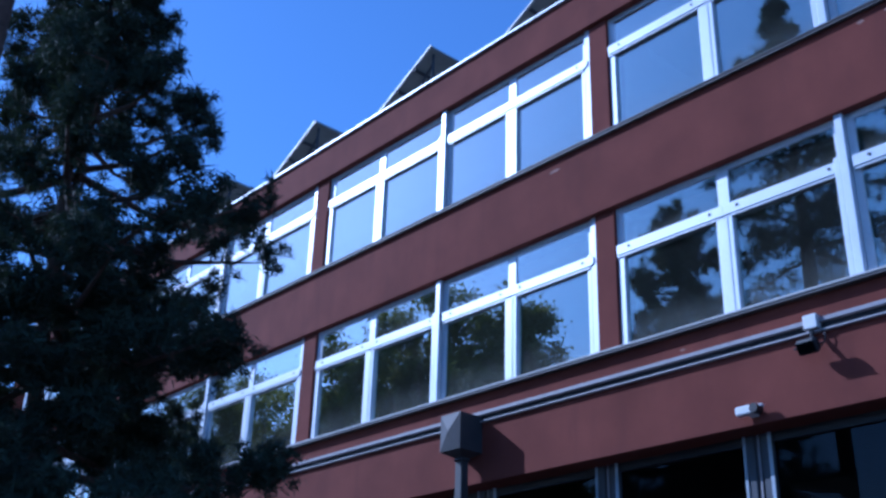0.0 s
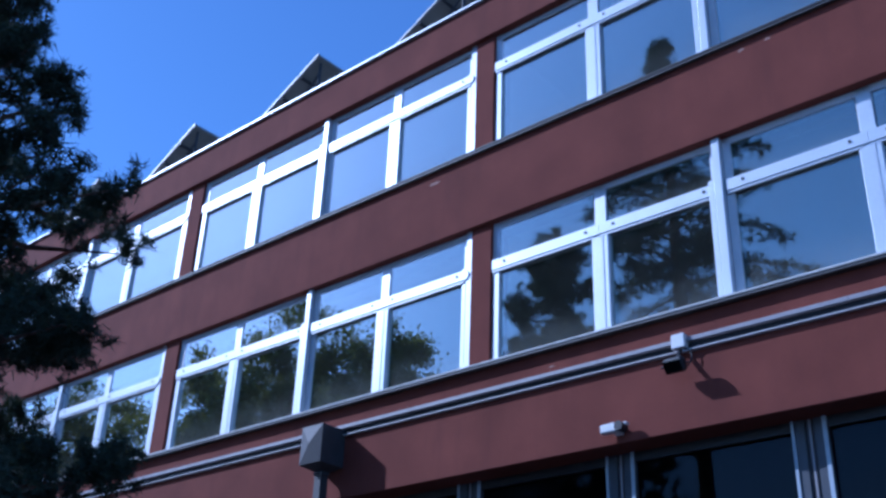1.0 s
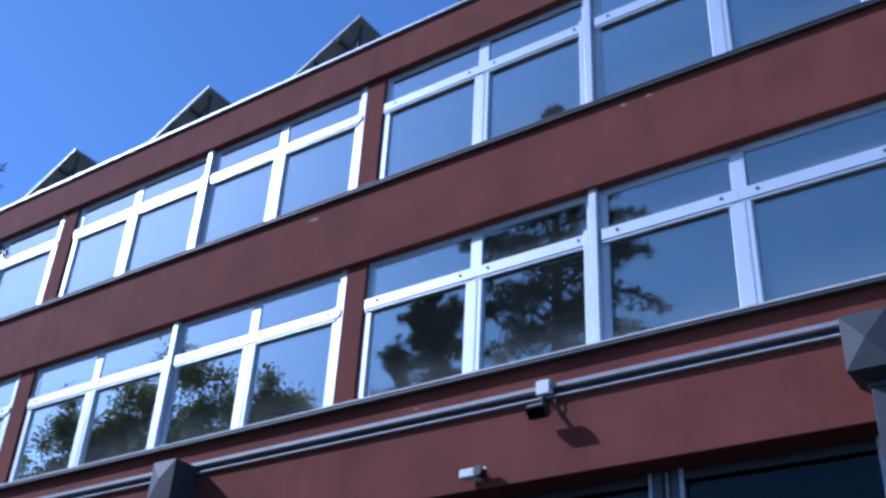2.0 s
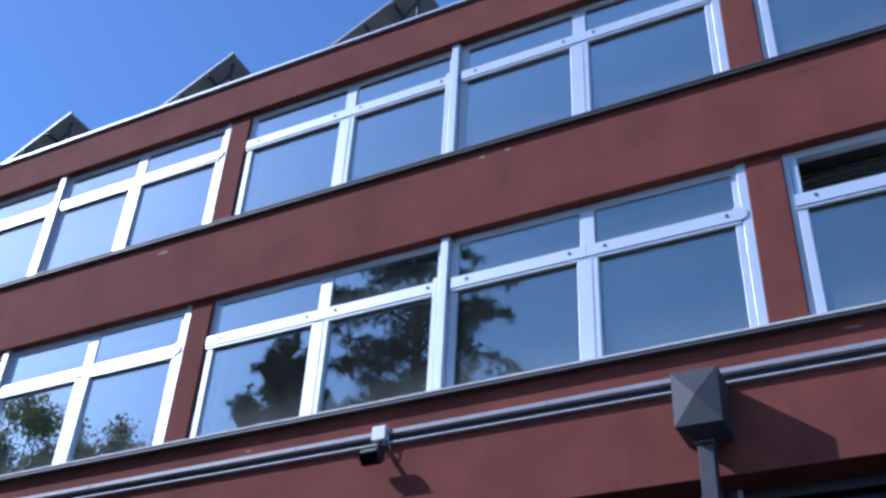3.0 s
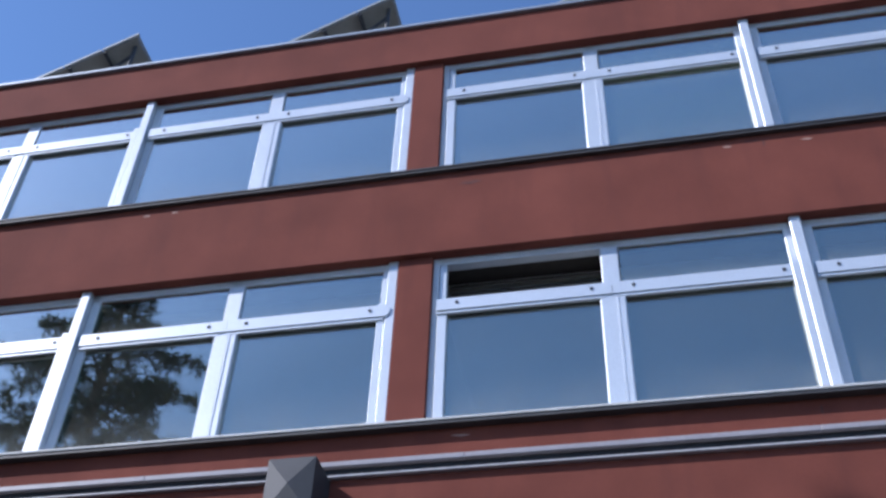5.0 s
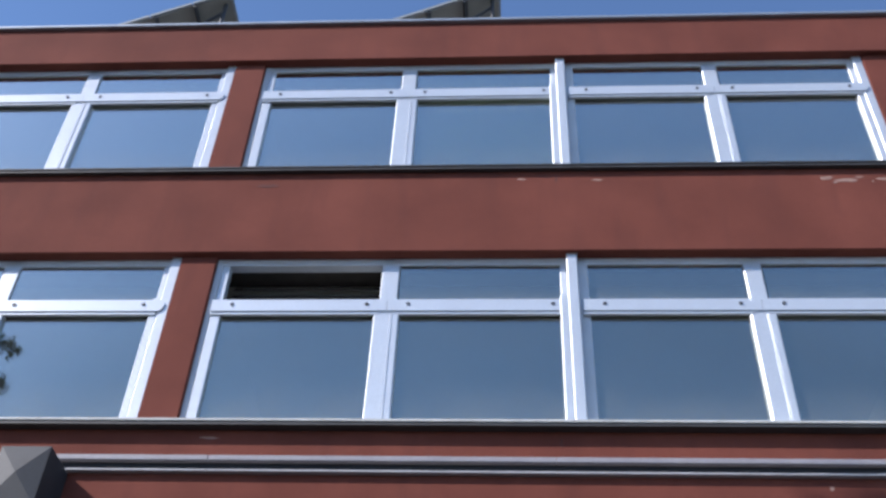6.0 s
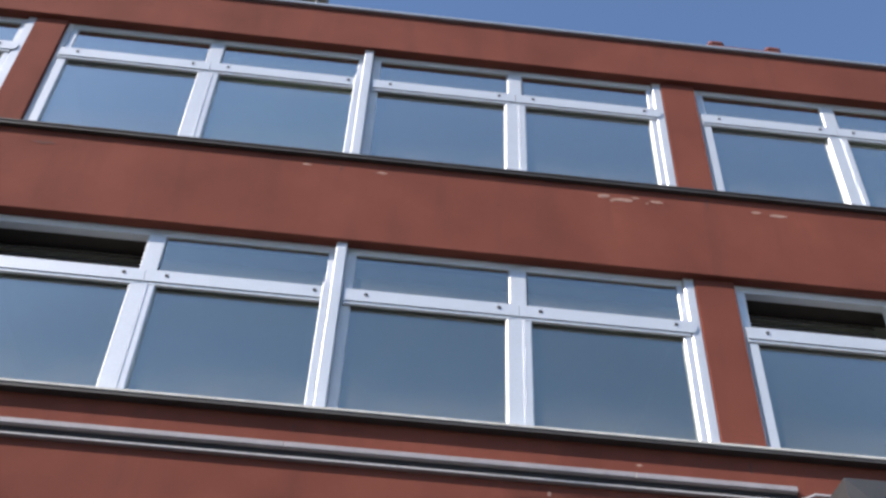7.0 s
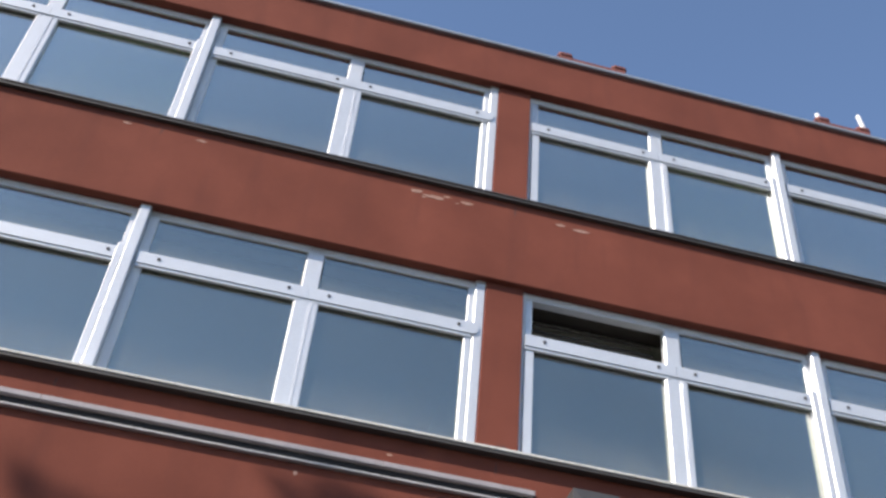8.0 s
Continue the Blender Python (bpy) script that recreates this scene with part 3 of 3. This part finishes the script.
def conifer(name, label, x, y, height, reach, seed, start=2.0, droop=0.2, step=0.5, size=0.30, blades=26, lobes=5, bulk=1.0, width=0.012, clump=0.15, gaps=1.0):
    """A tapered trunk, whorls of limbs and clumped needle tufts. reach(z): the crown's radius at a height."""
    rng = np.random.default_rng(seed)
    t = group_at(name, x, y, 0)
    bm = bmesh.new()
    r0 = height * 0.013
    pts = [Vector((0.10 * math.sin(k * 1.1 + seed), 0.10 * math.cos(k * 0.9 + seed), height * k / 8)) for k in range(9)]
    for k in range(8):
        tube(bm, pts[k] - Vector((0, 0, 0.02)), pts[k + 1], r0 * (1 - k / 8.3), r0 * (1 - (k + 1) / 8.3), 10)
    part("trunk", bm, BARK, t)
    limbs, centres = [], []
    z = start
    while z < height - 0.15:
        n = int(rng.integers(4, 7))
        turn = rng.uniform(0, 6.28)
        for q in range(n):
            az = turn + q * 6.283 / n + rng.normal(0, 0.25)
            ln = max(0.25, reach(z) * rng.uniform(0.5, 1.12))
            a = Vector((0, 0, z + rng.normal(0, 0.12)))
            out = Vector((math.cos(az), math.sin(az), 0))
            mid = a + out * ln * 0.55 + Vector((0, 0, -droop * ln * 0.35))
            tip = a + out * ln + Vector((0, 0, (0.22 - droop) * ln))
            rad = 0.02 + 0.018 * ln
            limbs.append((a, mid, rad, rad * 0.6))
            limbs.append((mid, tip, rad * 0.6, 0.008))
            side = Vector((-out.y, out.x, 0))
            for m in range(max(2, int(lobes * (0.4 + ln / 3) * (gaps if z > 6.6 else 1.0)))):
                u = rng.uniform(0.38, 1.0) if m else 1.0
                base = a.lerp(mid, u / 0.55) if u < 0.55 else mid.lerp(tip, (u - 0.55) / 0.45)
                w = rng.uniform(-1, 1) * 0.34 * ln * (1.15 - u * 0.6)
                lobe = base + side * w + Vector((0, 0, rng.uniform(0.0, 0.22) * (1 - droop)))
                limbs.append((base, lobe, 0.014, 0.006))
                for _ in range(int(7 * bulk)):
                    centres.append(tuple(lobe + Vector(rng.normal(0, clump, 3).tolist())))
        z += step * rng.uniform(0.75, 1.25)
    for _ in range(10):
        centres.append(tuple(Vector((float(rng.normal(0, 0.12)), float(rng.normal(0, 0.12)), height - float(rng.uniform(0, 0.5))))))
    tagged(rods("branchwork", limbs, BARK, t), kind="stuff")
    v = tufts(rng, centres, blades, size, width, 0.5 - droop * 2)
    tagged(soup("needles", v, 3, NEEDLE, t), kind="stuff")
    return tagged(t, label, "tree")


def broadleaf(name, label, x, y, height, radius, seed):
    rng = np.random.default_rng(seed)
    t = group_at(name, x, y, 0)
    bm = bmesh.new()
    fork = height * 0.42
    tube(bm, (0, 0, -0.02), (0.1, 0.05, fork), height * 0.022, height * 0.014, 10)
    centres = []
    for k in range(16):
        az, el = k * 2.4, rng.uniform(0.25, 1.4)
        ln = (height - fork) * rng.uniform(0.55, 0.95)
        tip = Vector((math.cos(az) * math.cos(el) * radius, math.sin(az) * math.cos(el) * radius, fork + ln * math.sin(el)))
        tube(bm, (0.1, 0.05, fork - 0.1), tip, height * 0.006, 0.02, 6)
        for _ in range(14):
            c = Vector((0.1, 0.05, fork)).lerp(tip, rng.uniform(0.45, 1.08)) + Vector(rng.normal(0, radius * 0.17, 3).tolist())
            centres.append(tuple(c))
    part("trunk", bm, BARK, t)
    cc = np.repeat(np.array(centres), 380, axis=0)
    k = len(cc)
    cc = cc + rng.normal(0, radius * 0.085, (k, 3))
    d = rng.normal(0, 1, (k, 3))
    d /= np.linalg.norm(d, axis=1)[:, None]
    s = np.cross(d, rng.normal(0, 1, (k, 3)))
    s /= np.linalg.norm(s, axis=1)[:, None]
    ln = rng.uniform(0.07, 0.135, (k, 1))
    v = np.stack([cc - d * ln, cc + s * ln * 0.5, cc + d * ln, cc - s * ln * 0.5], axis=1).reshape(-1, 3)
    tagged(soup("leaves", v, 4, LEAF, t), kind="stuff")
    return tagged(t, label, "tree")


def fir(name, label, x, y, height, reach, seed, start, step, droop, size, twigs, blades, width):
    """A trunk with whorls of long limbs; each limb carries rows of side twigs hung with needles."""
    rng = np.random.default_rng(seed)
    t = group_at(name, x, y, 0)
    bm = bmesh.new()
    tube(bm, (0, 0, -0.02), (0.05, 0, start), height * 0.010, height * 0.008, 12)
    tube(bm, (0.05, 0, start - 0.02), (0, 0, height), height * 0.008, 0.02, 10)
    part("trunk", bm, BARK, t)
    limbs, centres = [], []
    z = height - 0.25
    while z > start:
        n = int(rng.integers(5, 8))
        turn = rng.uniform(0, 6.28)
        for q in range(n):
            az = turn + q * 6.283 / n + rng.normal(0, 0.22)
            ln = max(0.2, reach(z, az) * rng.uniform(0.62, 1.1))
            a = Vector((0, 0, z + float(rng.normal(0, 0.10))))
            out = Vector((math.cos(az), math.sin(az), 0))
            side = Vector((-out.y, out.x, 0))
            curve = lambda u: a + out * (ln * u) + Vector((0, 0, ln * (0.16 * u - droop * u * u + 0.10 * max(0.0, u - 0.7))))
            rad = 0.012 + 0.012 * ln
            for k in range(4):
                limbs.append((curve(k / 4), curve((k + 1) / 4), rad * (1 - k / 4.6), rad * (1 - (k + 1) / 4.6)))
            m = max(4, int(twigs * ln))
            for k in range(m):
                u = 0.16 + 0.84 * (k + rng.uniform(0, 0.9)) / m
                base = curve(u)
                reach_out = (0.10 + 0.26 * ln * (1.05 - u)) * rng.uniform(0.5, 1.2) * (1 if k % 2 else -1)
                tip = base + side * reach_out + out * (0.45 * abs(reach_out)) + Vector((0, 0, -0.30 * abs(reach_out) - float(rng.uniform(0, 0.12))))
                limbs.append((base, tip, 0.010, 0.005))
                for v in (0.15, 0.5, 0.8, 1.0):
                    centres.append(tuple(base.lerp(tip, v) + Vector(rng.normal(0, 0.03, 3).tolist())))
        z -= step * rng.uniform(0.75, 1.2) * (0.75 + 0.25 * min(1.0, (height - z) / 4.0))
    tagged(rods("branchwork", limbs, BARK, t), kind="stuff")
    tagged(soup("needles", tufts(rng, centres, blades, size, width, -0.5), 3, NEEDLE, t), kind="stuff")
    return tagged(t, label, "tree")


conifer("pine_tree", "tall dark green pine beside the red facade", -10.95, -6.3, 12.5,
        lambda z: float(np.interp(z, (0, 4.8, 6.7, 8.0, 8.8, 9.4, 10.4, 11.3, 12.0, 12.5), (2.6, 2.75, 2.4, 2.5, 2.2, 1.35, 0.85, 0.75, 0.5, 0.25))), 11, gaps=0.42,
        start=1.0, step=0.36, size=0.14, blades=40, lobes=9, bulk=2.2, width=0.010, clump=0.115)
fir("cedar_tree", "tall spreading cedar in the yard before the facade", -9.1, -8.15, 18.0,
    lambda z, az: min(2.7 + 0.5 * math.cos(az), float(np.interp(18.1 - z, (0, 1.3, 3.0, 4.6, 6.0), (0.15, 0.65, 1.9, 2.8, 3.2)))), 5, start=11.2, step=0.62, droop=0.36, size=0.17, twigs=7.5, blades=14, width=0.013)
for k, (x, y, h, r) in enumerate(((-30.0, -20, 21.4, 3.8), (-36.0, -21, 24.0, 4.4), (-40.5, -21, 22.5, 4.0), (-47.5, -22, 22.0, 4.2), (-55.0, -22, 24.0, 4.6))):
    broadleaf("broadleaf_tree", "leafy olive-green tree across the yard", x, y, h, r, 20 + k)["group"] = "trees across the yard"
